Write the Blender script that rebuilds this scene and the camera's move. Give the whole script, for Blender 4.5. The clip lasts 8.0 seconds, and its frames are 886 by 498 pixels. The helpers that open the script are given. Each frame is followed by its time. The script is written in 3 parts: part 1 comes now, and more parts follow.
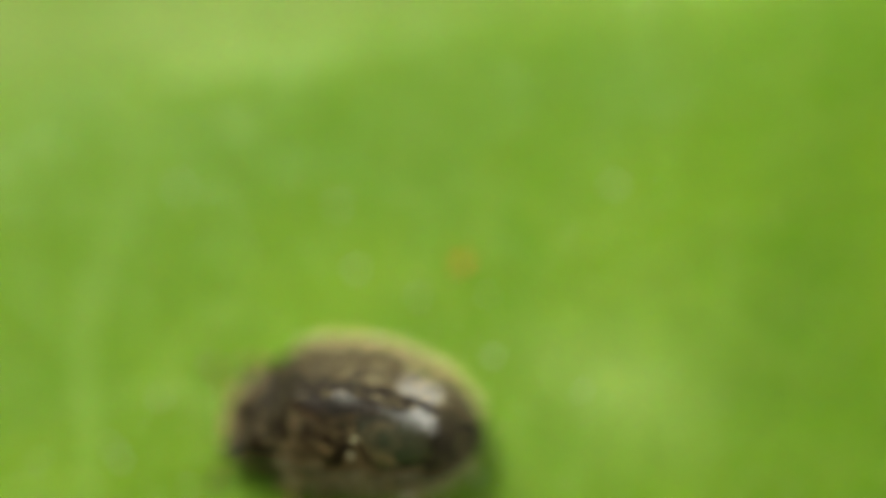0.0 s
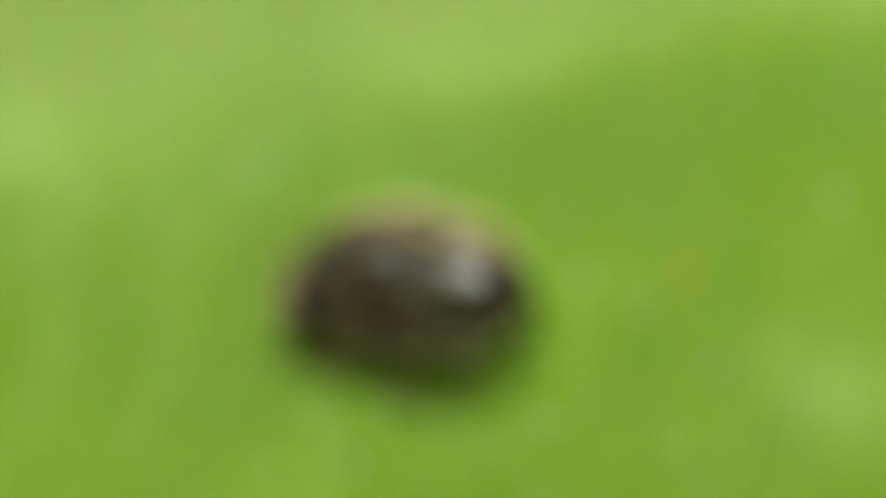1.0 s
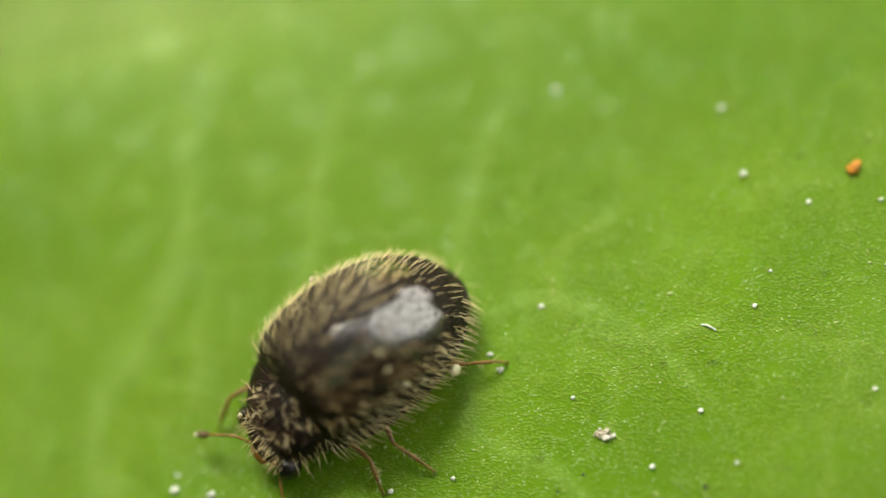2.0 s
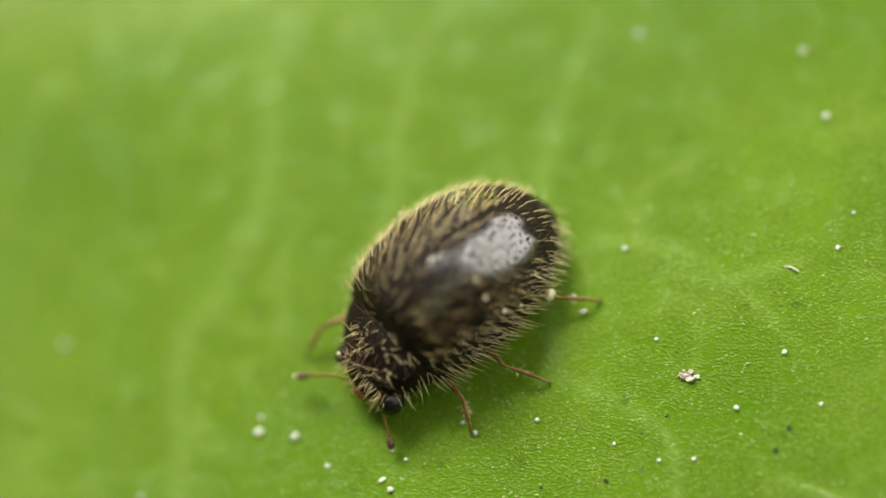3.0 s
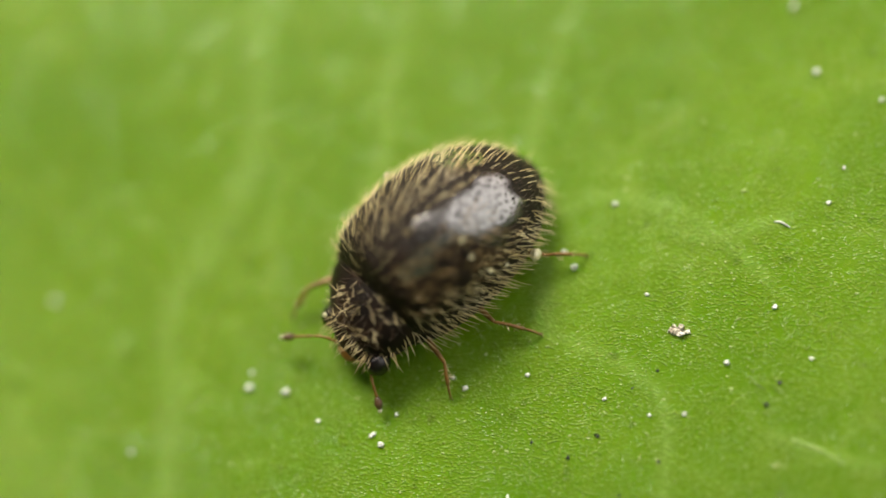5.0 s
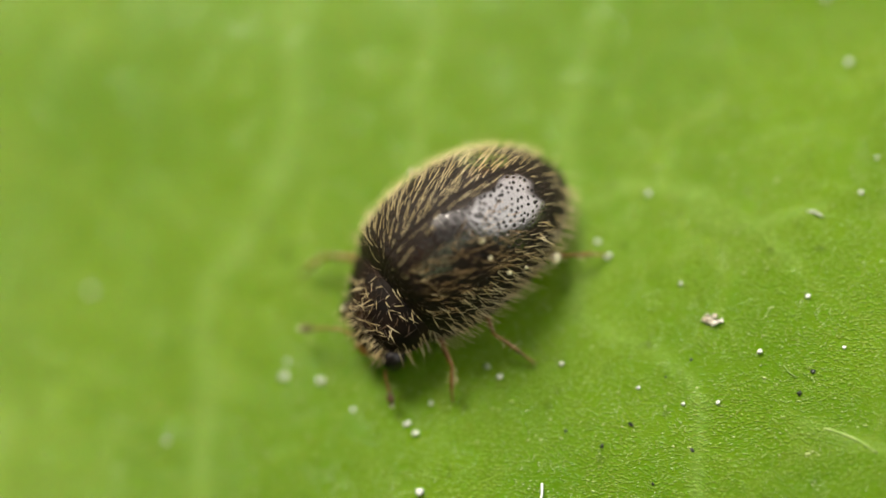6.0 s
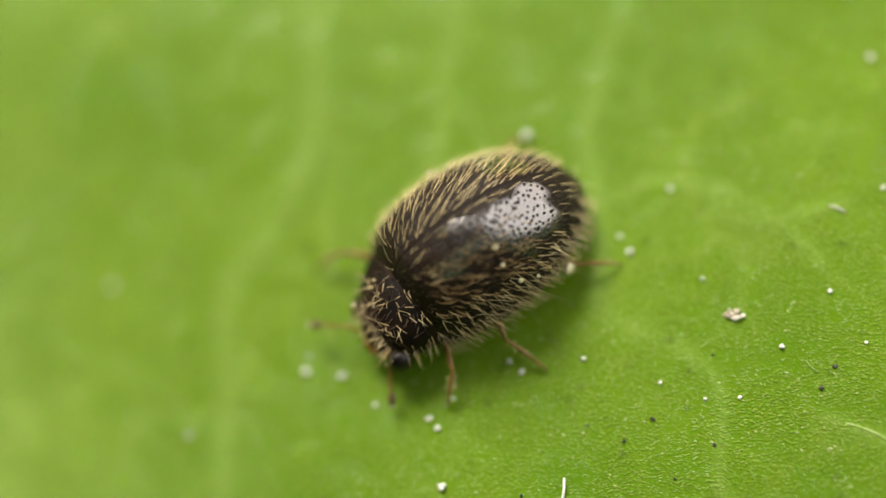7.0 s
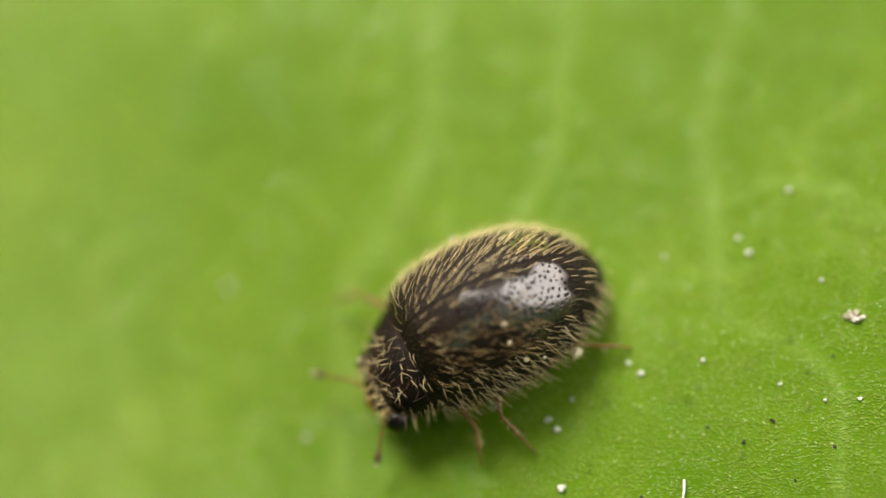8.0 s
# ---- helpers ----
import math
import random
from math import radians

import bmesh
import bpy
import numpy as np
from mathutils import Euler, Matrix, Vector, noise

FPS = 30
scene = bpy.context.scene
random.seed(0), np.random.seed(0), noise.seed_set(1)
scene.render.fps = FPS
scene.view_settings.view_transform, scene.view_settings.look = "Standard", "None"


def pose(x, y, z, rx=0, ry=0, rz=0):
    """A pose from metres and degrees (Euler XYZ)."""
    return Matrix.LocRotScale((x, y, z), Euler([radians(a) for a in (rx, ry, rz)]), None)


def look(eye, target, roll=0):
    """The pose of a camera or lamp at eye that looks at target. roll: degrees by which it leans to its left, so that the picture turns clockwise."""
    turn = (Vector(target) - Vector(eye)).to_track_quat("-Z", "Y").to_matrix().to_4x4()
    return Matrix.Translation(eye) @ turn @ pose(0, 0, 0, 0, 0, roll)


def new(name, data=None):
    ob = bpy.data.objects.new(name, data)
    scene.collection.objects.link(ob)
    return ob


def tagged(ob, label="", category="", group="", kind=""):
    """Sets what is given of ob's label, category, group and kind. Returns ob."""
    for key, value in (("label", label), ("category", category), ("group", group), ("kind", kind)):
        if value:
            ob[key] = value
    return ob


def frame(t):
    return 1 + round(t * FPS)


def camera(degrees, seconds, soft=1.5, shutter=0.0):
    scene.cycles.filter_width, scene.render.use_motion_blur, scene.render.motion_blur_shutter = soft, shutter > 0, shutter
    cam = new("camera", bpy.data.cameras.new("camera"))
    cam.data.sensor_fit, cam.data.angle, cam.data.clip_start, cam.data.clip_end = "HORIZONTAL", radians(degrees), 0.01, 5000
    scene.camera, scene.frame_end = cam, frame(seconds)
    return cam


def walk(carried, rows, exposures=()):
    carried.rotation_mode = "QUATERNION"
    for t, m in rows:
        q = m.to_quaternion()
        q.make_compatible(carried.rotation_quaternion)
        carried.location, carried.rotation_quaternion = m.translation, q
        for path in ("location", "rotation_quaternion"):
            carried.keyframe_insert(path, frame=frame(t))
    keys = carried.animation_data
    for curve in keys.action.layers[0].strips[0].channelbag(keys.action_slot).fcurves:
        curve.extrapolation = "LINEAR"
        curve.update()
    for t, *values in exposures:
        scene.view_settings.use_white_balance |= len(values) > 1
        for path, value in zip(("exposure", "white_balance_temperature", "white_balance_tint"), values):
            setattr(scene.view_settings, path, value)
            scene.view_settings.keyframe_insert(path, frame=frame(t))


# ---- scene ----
# All small lengths below are in millimetres and turned into metres by MM.
MM = 0.001
TILT, LEAN = 70.0, -30.0          # the lens looks down on the leaf at this angle, leaning

# time, point of the leaf in the lens's axis (x, y), distance of the lens from it
CAMERA_ROWS = (
    (0.0, 4.607, -0.560, 48.464),
    (0.2, 4.145, -0.028, 49.064),
    (0.4, 3.434, 0.345, 49.364),
    (0.5, 3.463, 0.277, 49.564),
    (0.6, 3.540, 0.179, 49.964),
    (0.7, 3.666, 0.053, 50.464),
    (0.8, 3.743, -0.048, 50.764),
    (0.9, 3.263, 0.358, 50.464),
    (1.0, 2.756, 0.700, 49.964),
    (1.1, 2.729, 0.457, 48.464),
    (1.2, 2.810, 0.241, 47.764),
    (1.3, 2.461, 0.218, 47.164),
    (1.4, 2.465, 0.158, 47.114),
    (1.5, 2.257, 0.158, 47.064),
    (1.6, 2.012, 0.306, 47.081),
    (1.7, 1.800, 0.385, 47.097),
    (1.8, 1.638, 0.416, 47.114),
    (1.9, 1.380, 0.454, 47.109),
    (2.0, 1.031, 0.541, 47.104),
    (2.1, 0.871, 0.521, 47.109),
    (2.2, 0.636, 0.515, 47.114),
    (3.3, 0.049, 0.412, 47.184),
    (3.5, 0.014, 0.372, 47.184),
    (4.0, 0.041, 0.157, 47.184),
    (4.2, 0.110, 0.045, 47.184),
    (5.3, -0.269, 0.088, 46.984),
    (5.5, -0.460, 0.156, 47.014),
    (6.0, -0.360, 0.112, 47.274),
    (6.5, -0.428, 0.134, 47.304),
    (7.0, -0.559, 0.178, 47.304),
    (7.2, -0.582, 0.179, 47.314),
    (7.4, -0.626, 0.219, 47.344),
    (7.5, -0.765, 0.303, 47.364),
    (7.6, -0.945, 0.419, 47.397),
    (7.8, -1.301, 0.638, 47.492),
    (8.0, -1.508, 0.777, 47.504),
)


def lens_pose(x, y, d):
    back = Vector((0, -math.cos(radians(TILT)), math.sin(radians(TILT))))
    aim = Vector((x, y, 0)) * MM
    return look(aim + back * d * MM, aim, LEAN)


cam = camera(10.0, 8.0, soft=1.6)
walk(cam, [(t, lens_pose(x, y, d)) for t, x, y, d in CAMERA_ROWS],
     [(0.0, -0.04, 6750, 0), (1.0, -0.05, 6650, 0), (1.2, -0.06, 6650, 2), (1.5, -0.01, 6650, 5), (3.5, -0.05, 6600, 11), (6.0, 0.02, 6700, 15), (8.0, 0.04, 6750, 16)])
cam.data.dof.use_dof = True
cam.data.dof.focus_distance = 46.48 * MM
cam.data.dof.aperture_fstop = 27.0

# ---- world and light ----
SUN = Vector((0.07, 0.68, 0.70)).normalized()
world = bpy.data.worlds.new("daylight")
scene.world = world
world.use_nodes = True
wn = world.node_tree
sky = wn.nodes.new("ShaderNodeTexSky")
sky.sky_type = "NISHITA"
sky.sun_disc = False
sky.sun_elevation = math.asin(SUN.z)
sky.sun_rotation = math.atan2(SUN.x, SUN.y)
sky.dust_density = 6.0
sky.air_density = 1.0
sky.ozone_density = 0.0
wn.links.new(sky.outputs[0], wn.nodes["Background"].inputs[0])
wn.nodes["Background"].inputs[1].default_value = 0.004

sun = bpy.data.lights.new("sun", "SUN")
sun.energy, sun.angle, sun.color = 5.6, radians(26), (1.0, 0.95, 0.80)
sun_ob = new("sun", sun)
sun_ob.matrix_world = look(SUN, (0, 0, 0))

# soft lamp added for the bright source that mirrors as a white patch in the beetle's back
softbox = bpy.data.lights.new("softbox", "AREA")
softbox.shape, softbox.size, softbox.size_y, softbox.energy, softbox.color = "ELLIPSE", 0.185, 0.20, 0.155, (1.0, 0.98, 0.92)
side_lamp_ob = new("softbox", softbox)
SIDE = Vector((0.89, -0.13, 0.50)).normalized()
side_lamp_ob.matrix_world = look(SIDE * 0.13, (0, 0, 0))

# strip lamp added overhead for the brightness that mirrors as a grey streak along the back
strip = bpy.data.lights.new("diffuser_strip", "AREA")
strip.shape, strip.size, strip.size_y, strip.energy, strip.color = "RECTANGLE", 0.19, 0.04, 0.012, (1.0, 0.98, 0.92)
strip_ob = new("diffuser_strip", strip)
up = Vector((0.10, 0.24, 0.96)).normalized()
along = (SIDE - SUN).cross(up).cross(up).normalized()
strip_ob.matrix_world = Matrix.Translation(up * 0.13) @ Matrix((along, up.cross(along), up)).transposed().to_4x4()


# ---- materials ----
class Nodes:
    """A small helper that strings shader nodes together."""

    def __init__(self, name):
        self.mat = bpy.data.materials.new(name)
        self.mat.use_nodes = True
        self.tree = self.mat.node_tree
        self.shader = self.tree.nodes["Principled BSDF"]
        self.coord = self.tree.nodes.new("ShaderNodeTexCoord").outputs["Object"]

    def node(self, kind, **inputs):
        n = self.tree.nodes.new(kind)
        for key, value in inputs.items():
            self.put(n.inputs[key.replace("_", " ")], value)
        return n

    def put(self, socket, value):
        if isinstance(value, bpy.types.NodeSocket):
            self.tree.links.new(value, socket)
        else:
            socket.default_value = value

    def mapped(self, scale=(1000, 1000, 1000), turn=0.0):
        n = self.tree.nodes.new("ShaderNodeMapping")
        self.put(n.inputs["Vector"], self.coord)
        n.inputs["Scale"].default_value = scale
        n.inputs["Rotation"].default_value = (0, 0, radians(turn))
        return n.outputs[0]

    def noise(self, vector, scale, detail=3.0, rough=0.55, warp=0.0):
        n = self.node("ShaderNodeTexNoise", Vector=vector, Scale=scale, Detail=detail, Roughness=rough, Distortion=warp)
        return n.outputs["Fac"]

    def ramp(self, fac, *stops):
        n = self.tree.nodes.new("ShaderNodeValToRGB")
        self.put(n.inputs[0], fac)
        while len(n.color_ramp.elements) < len(stops):
            n.color_ramp.elements.new(0.5)
        for e, (at, col) in zip(n.color_ramp.elements, stops):
            e.position = at
            e.color = (*col, 1) if isinstance(col, tuple) else (col, col, col, 1)
        return n.outputs[0]

    def mix(self, fac, a, b, how="MIX"):
        n = self.tree.nodes.new("ShaderNodeMix")
        n.data_type, n.blend_type = "RGBA", how
        self.put(n.inputs[0], fac)
        for i, v in ((6, a), (7, b)):
            self.put(n.inputs[i], (*v, 1) if isinstance(v, tuple) else v)
        return n.outputs[2]

    def math(self, op, a, b=0.0):
        n = self.tree.nodes.new("ShaderNodeMath")
        n.operation = op
        self.put(n.inputs[0], a)
        self.put(n.inputs[1], b)
        return n.outputs[0]

    def bump(self, height, distance, strength=1.0, normal=None):
        n = self.node("ShaderNodeBump", Height=height, Distance=distance, Strength=strength)
        if normal is not None:
            self.put(n.inputs["Normal"], normal)
        return n.outputs[0]

    def set(self, **inputs):
        for key, value in inputs.items():
            self.put(self.shader.inputs[key.replace("_", " ")], value)
        return self


def leaf_material():
    m = Nodes("leaf_blade")
    v = m.mapped()
    broad = m.noise(v, 0.45, 3)
    fine = m.noise(v, 2.6, 4)
    col = m.ramp(broad, (0.36, (0.114, 0.258, 0.006)), (0.64, (0.163, 0.318, 0.009)))
    col = m.mix(m.ramp(fine, (0.38, 0.0), (0.72, 0.45)), col, (0.195, 0.355, 0.016))
    # pale veins: the large ones by the blade's own mask, the veinlets as a net
    bend = m.node("ShaderNodeTexNoise", Vector=v, Scale=0.8, Detail=3.0)
    warped = m.mix(0.35, v, bend.outputs["Color"], "ADD")
    net = m.node("ShaderNodeTexVoronoi", Vector=warped, Scale=0.85)
    net.feature = "DISTANCE_TO_EDGE"
    line = m.ramp(net.outputs["Distance"], (0.0, 1.0), (0.075, 0.0))
    line = m.math("MULTIPLY", line, m.ramp(m.noise(v, 0.7, 2), (0.42, 0.02), (0.60, 0.36)))
    mask = m.node("ShaderNodeAttribute")
    mask.attribute_name = "vein"
    ribs = m.math("MULTIPLY", mask.outputs["Fac"], m.ramp(fine, (0.25, 0.4), (0.7, 0.75)))
    col = m.mix(line, col, (0.26, 0.41, 0.045))
    col = m.mix(ribs, col, (0.25, 0.42, 0.07))
    # pale midrib; the same mask also paints a patch of sheen
    rib = m.node("ShaderNodeAttribute")
    rib.attribute_name = "midrib_sheen"
    col = m.mix(m.math("MULTIPLY", rib.outputs["Fac"], m.ramp(broad, (0.3, 0.75), (0.7, 1.0))), col, (0.36, 0.52, 0.14))
    # shade of the groove beside the midrib, put into the colour
    groove_shade = m.node("ShaderNodeAttribute")
    groove_shade.attribute_name = "groove_shade"
    col = m.mix(m.math("MULTIPLY", groove_shade.outputs["Fac"], m.ramp(fine, (0.3, 0.75), (0.7, 0.35))), col, (0.10, 0.235, 0.007))
    # scattered dark green spots for small sunken pits, in colour only
    sunken_spots = m.ramp(m.noise(v, 5.0, 2), (0.66, 0.0), (0.76, 0.6))
    col = m.mix(sunken_spots, col, (0.07, 0.14, 0.006))
    # short wavy rows of minute swollen cells, strong in some patches and faint in others
    sway = m.node("ShaderNodeTexNoise", Vector=v, Scale=4.0, Detail=2.0)
    rows = m.mix(0.09, m.mapped((1000, 1000, 1000), 33), sway.outputs["Color"], "ADD")
    flat_rows = m.node("ShaderNodeVectorMath", Vector=rows)
    flat_rows.operation = "MULTIPLY"
    flat_rows.inputs[1].default_value = (0.6, 1.0, 1.0)
    across = m.node("ShaderNodeSeparateXYZ", Vector=rows).outputs[1]
    wobble = m.math("MULTIPLY", m.noise(v, 9.0, 3), 17.0)
    wave = m.math("SINE", m.math("ADD", m.math("MULTIPLY", across, 150.0), wobble))
    broken = m.ramp(m.noise(flat_rows.outputs[0], 46.0, 2, 0.6), (0.50, 0.0), (0.60, 1.0))
    ridge = m.math("MULTIPLY", m.ramp(m.math("ADD", m.math("MULTIPLY", wave, 0.5), 0.5), (0.45, 0.0), (0.9, 1.0)), broken)
    # between them the skin is a pebbled pavement of cells
    pave = m.node("ShaderNodeTexVoronoi", Vector=flat_rows.outputs[0], Scale=41.0)
    cells = m.ramp(pave.outputs["Distance"], (0.12, 1.0), (0.52, 0.0))
    bright = m.math("MULTIPLY", cells, m.ramp(m.node("ShaderNodeSeparateColor", Color=pave.outputs["Color"]).outputs[0], (0.55, 0.12), (0.95, 1.0)))
    patchy = m.ramp(m.noise(v, 2.6, 3, 0.6), (0.36, 0.25), (0.60, 1.0))
    grit = m.math("ADD", m.math("MULTIPLY", ridge, 0.6), m.math("ADD", m.math("MULTIPLY", cells, 0.9), m.math("MULTIPLY", m.noise(v, 40, 2), 0.6)))
    grit = m.math("MULTIPLY", grit, patchy)
    # the sparkle on cell crests and rows is painted as a paler colour
    col = m.mix(m.math("MULTIPLY", m.math("MAXIMUM", m.math("MULTIPLY", bright, 0.50), m.math("MULTIPLY", ridge, 0.35)), patchy), col, (0.36, 0.49, 0.10))
    # and the shade in the crevices between cells as a darker one
    col = m.mix(m.math("MULTIPLY", m.ramp(pave.outputs["Distance"], (0.40, 0.0), (0.75, 0.35)), patchy), col, (0.085, 0.19, 0.006))
    nrm = m.bump(m.noise(v, 1.3, 4), 0.012 * MM, 0.6)
    nrm = m.bump(m.noise(v, 6.5, 3), 0.003 * MM, 0.7, nrm)
    nrm = m.bump(grit, 0.0095 * MM, 1.0, nrm)
    m.set(Base_Color=col, Roughness=m.ramp(fine, (0.3, 0.24), (0.7, 0.36)), Normal=nrm,
          Subsurface_Weight=0.3, Subsurface_Radius=(0.35, 1.0, 0.06), Subsurface_Scale=0.13 * MM)
    m.put(m.shader.inputs["Specular IOR Level"], m.math("ADD", 0.12, m.math("MULTIPLY", cells, 0.40)))
    # thin blade: a share of the light passes through
    thin = m.node("ShaderNodeBsdfTranslucent", Color=m.mix(1.0, col, (1.0, 1.0, 0.6), "MULTIPLY"))
    both = m.node("ShaderNodeMixShader", Fac=0.18)
    m.tree.links.new(m.shader.outputs[0], both.inputs[1])
    m.tree.links.new(thin.outputs[0], both.inputs[2])
    m.tree.links.new(both.outputs[0], m.tree.nodes["Material Output"].inputs[0])
    return m.mat


def plain(name, a, b, scale, rough=0.5, relief=0.0, **more):
    """A base of two tones mixed by grain, with fine relief."""
    m = Nodes(name)
    v = m.mapped()
    grain = m.noise(v, scale, 4)
    m.set(Base_Color=m.ramp(grain, (0.35, a), (0.66, b)), Roughness=rough, **more)
    if relief:
        m.set(Normal=m.bump(m.noise(v, scale * 2.2, 3), relief * MM, 0.8))
    return m.mat


def shell_material():
    m = Nodes("shell")
    v = m.mapped()
    tone = m.noise(v, 1.6, 3)
    col = m.ramp(tone, (0.35, (0.014, 0.009, 0.005)), (0.66, (0.050, 0.028, 0.014)))
    along = m.node("ShaderNodeSeparateXYZ", Vector=v).outputs[0]
    tail = m.ramp(m.math("ADD", m.math("MULTIPLY", along, -1.0), m.math("MULTIPLY", tone, 0.5)), (0.80, 0.0), (1.0, 0.8))
    col = m.mix(tail, col, (0.065, 0.028, 0.013))
    # the pits are matt inside; polish is masked to where highlights belong, on the left case where hair has gone
    mask = m.node("ShaderNodeAttribute")
    mask.attribute_name = "pit"
    pit = m.ramp(mask.outputs["Fac"], (0.05, 0.0), (0.3, 1.0))
    bald = m.node("ShaderNodeAttribute")
    bald.attribute_name = "bare"
    polish = m.math("MULTIPLY", m.math("SUBTRACT", 1.0, pit), bald.outputs["Fac"])
    col = m.mix(m.math("SUBTRACT", 1.0, bald.outputs["Fac"]), col, (0.016, 0.010, 0.006))
    # the hollows of the pits are shaded in the colour too
    col = m.mix(pit, col, (0.004, 0.003, 0.002))
    h = m.math("ADD", m.noise(v, 30, 3), m.math("MULTIPLY", m.noise(v, 11, 3), 1.6))
    m.set(Base_Color=col, Roughness=m.math("SUBTRACT", m.ramp(m.noise(v, 12, 3), (0.3, 0.58), (0.7, 0.72)), m.math("MULTIPLY", polish, 0.38)),
          Normal=m.bump(h, 0.010 * MM, 0.8), Coat_Weight=polish, Coat_Roughness=0.18, Coat_IOR=3.4)
    m.shader.inputs["Specular IOR Level"].default_value = 0.25
    return m.mat


LEAF = leaf_material()
SHELL = shell_material()
DULL = {"Specular_IOR_Level": 0.12}
HAIR = plain("hair", (0.74, 0.57, 0.26), (0.91, 0.79, 0.48), 6.0, 0.35)
BROWN_HAIR = plain("brown_hair", (0.035, 0.020, 0.009), (0.10, 0.055, 0.024), 6.0, 0.35)
BRISTLE = plain("brown_bristle", (0.20, 0.12, 0.05), (0.50, 0.34, 0.15), 6.0, 0.4)
PALE_HAIR = plain("pale_hair", (0.82, 0.66, 0.28), (0.94, 0.82, 0.48), 6.0, 0.35)
PLATE = plain("front_plate", (0.006, 0.005, 0.004), (0.022, 0.012, 0.007), 3.0, 0.5, 0.012, **DULL)
EYE = plain("eye", (0.004, 0.003, 0.003), (0.010, 0.007, 0.006), 30.0, 0.22, 0.006)
AMBER = plain("amber_leg", (0.15, 0.065, 0.011), (0.30, 0.15, 0.03), 9.0, 0.34, 0.006, Transmission_Weight=0.15)
CLUB = plain("antenna_club", (0.05, 0.025, 0.012), (0.14, 0.08, 0.04), 14.0, 0.4, 0.006)
TIP = plain("antenna_tip", (0.6, 0.52, 0.4), (0.8, 0.75, 0.62), 14.0, 0.3)
BELLY = plain("belly", (0.012, 0.008, 0.006), (0.03, 0.017, 0.01), 6.0, 0.45, 0.01)
WHITE = plain("white_grain", (0.80, 0.84, 0.76), (0.92, 0.94, 0.88), 14.0, 0.3, 0.02)
PALE_FLECK = plain("pale_fleck", (0.30, 0.44, 0.09), (0.66, 0.75, 0.36), 5.0, 0.22)
STRAW = plain("straw_fibre", (0.21, 0.35, 0.06), (0.33, 0.45, 0.14), 9.0, 0.4, 0.01)
CREAM = plain("cream_grain", (0.60, 0.55, 0.30), (0.86, 0.82, 0.60), 14.0, 0.4, 0.02)
CHALK = plain("chalk_flake", (0.42, 0.35, 0.24), (0.86, 0.84, 0.74), 11.0, 0.5, 0.03)
DARK = plain("dark_grain", (0.006, 0.012, 0.004), (0.02, 0.03, 0.01), 14.0, 0.4, 0.02)
ORANGE = plain("orange_grain", (0.55, 0.20, 0.02), (0.75, 0.33, 0.05), 9.0, 0.4, 0.02)
BLOCKER = plain("light_blocker", (0.012, 0.03, 0.006), (0.05, 0.09, 0.02), 0.02, 0.7, 8.0)
SOIL = plain("soil", (0.035, 0.05, 0.015), (0.09, 0.10, 0.035), 0.02, 0.9, 2.0)


# ---- mesh helpers ----
def solid(name, verts, faces, material, parent=None, smooth=True, label=""):
    """One mesh object from vertices in millimetres."""
    me = bpy.data.meshes.new(name)
    me.from_pydata((np.asarray(verts, float) * MM).tolist(), [], [list(map(int, q)) for q in faces])
    me.polygons.foreach_set("use_smooth", [smooth] * len(me.polygons))
    me.materials.append(material)
    me.update()
    ob = new(name, me)
    if parent is not None:
        ob.parent = parent
    if label:
        tagged(ob, label)
    return ob


def grid_faces(nu, nv, wrap=False):
    last = nv if wrap else nv - 1
    return [(i * nv + j, i * nv + (j + 1) % nv, (i + 1) * nv + (j + 1) % nv, (i + 1) * nv + j)
            for i in range(nu - 1) for j in range(last)]


def tube(points, radii, sides=8):
    """Vertices and faces of a round tube along points, closed at both ends."""
    pts = [Vector(p) for p in points]
    verts, n = [], len(pts)
    up = Vector((0.13, 0.21, 0.97))
    for i, p in enumerate(pts):
        d = (pts[min(i + 1, n - 1)] - pts[max(i - 1, 0)]).normalized()
        a = d.cross(up).normalized()
        b = d.cross(a)
        for k in range(sides):
            w = 2 * math.pi * k / sides
            verts.append(p + (a * math.cos(w) + b * math.sin(w)) * radii[i])
    faces = [tuple(reversed(f)) for f in grid_faces(n, sides, True)]
    faces += [tuple(range(sides)), tuple(reversed(range((n - 1) * sides, n * sides)))]
    return verts, faces


def smooth_line(points, steps=6):
    """A smooth curve (Catmull-Rom) through points."""
    p = [np.array(q, float) for q in points]
    p = [2 * p[0] - p[1]] + p + [2 * p[-1] - p[-2]]
    out = []
    for i in range(1, len(p) - 2):
        for k in range(steps):
            t = k / steps
            out.append(0.5 * (2 * p[i] + (p[i + 1] - p[i - 1]) * t + (2 * p[i - 1] - 5 * p[i] + 4 * p[i + 1] - p[i + 2]) * t * t
                              + (3 * p[i] - p[i - 1] - 3 * p[i + 1] + p[i + 2]) * t ** 3))
    out.append(p[-2])
    return out


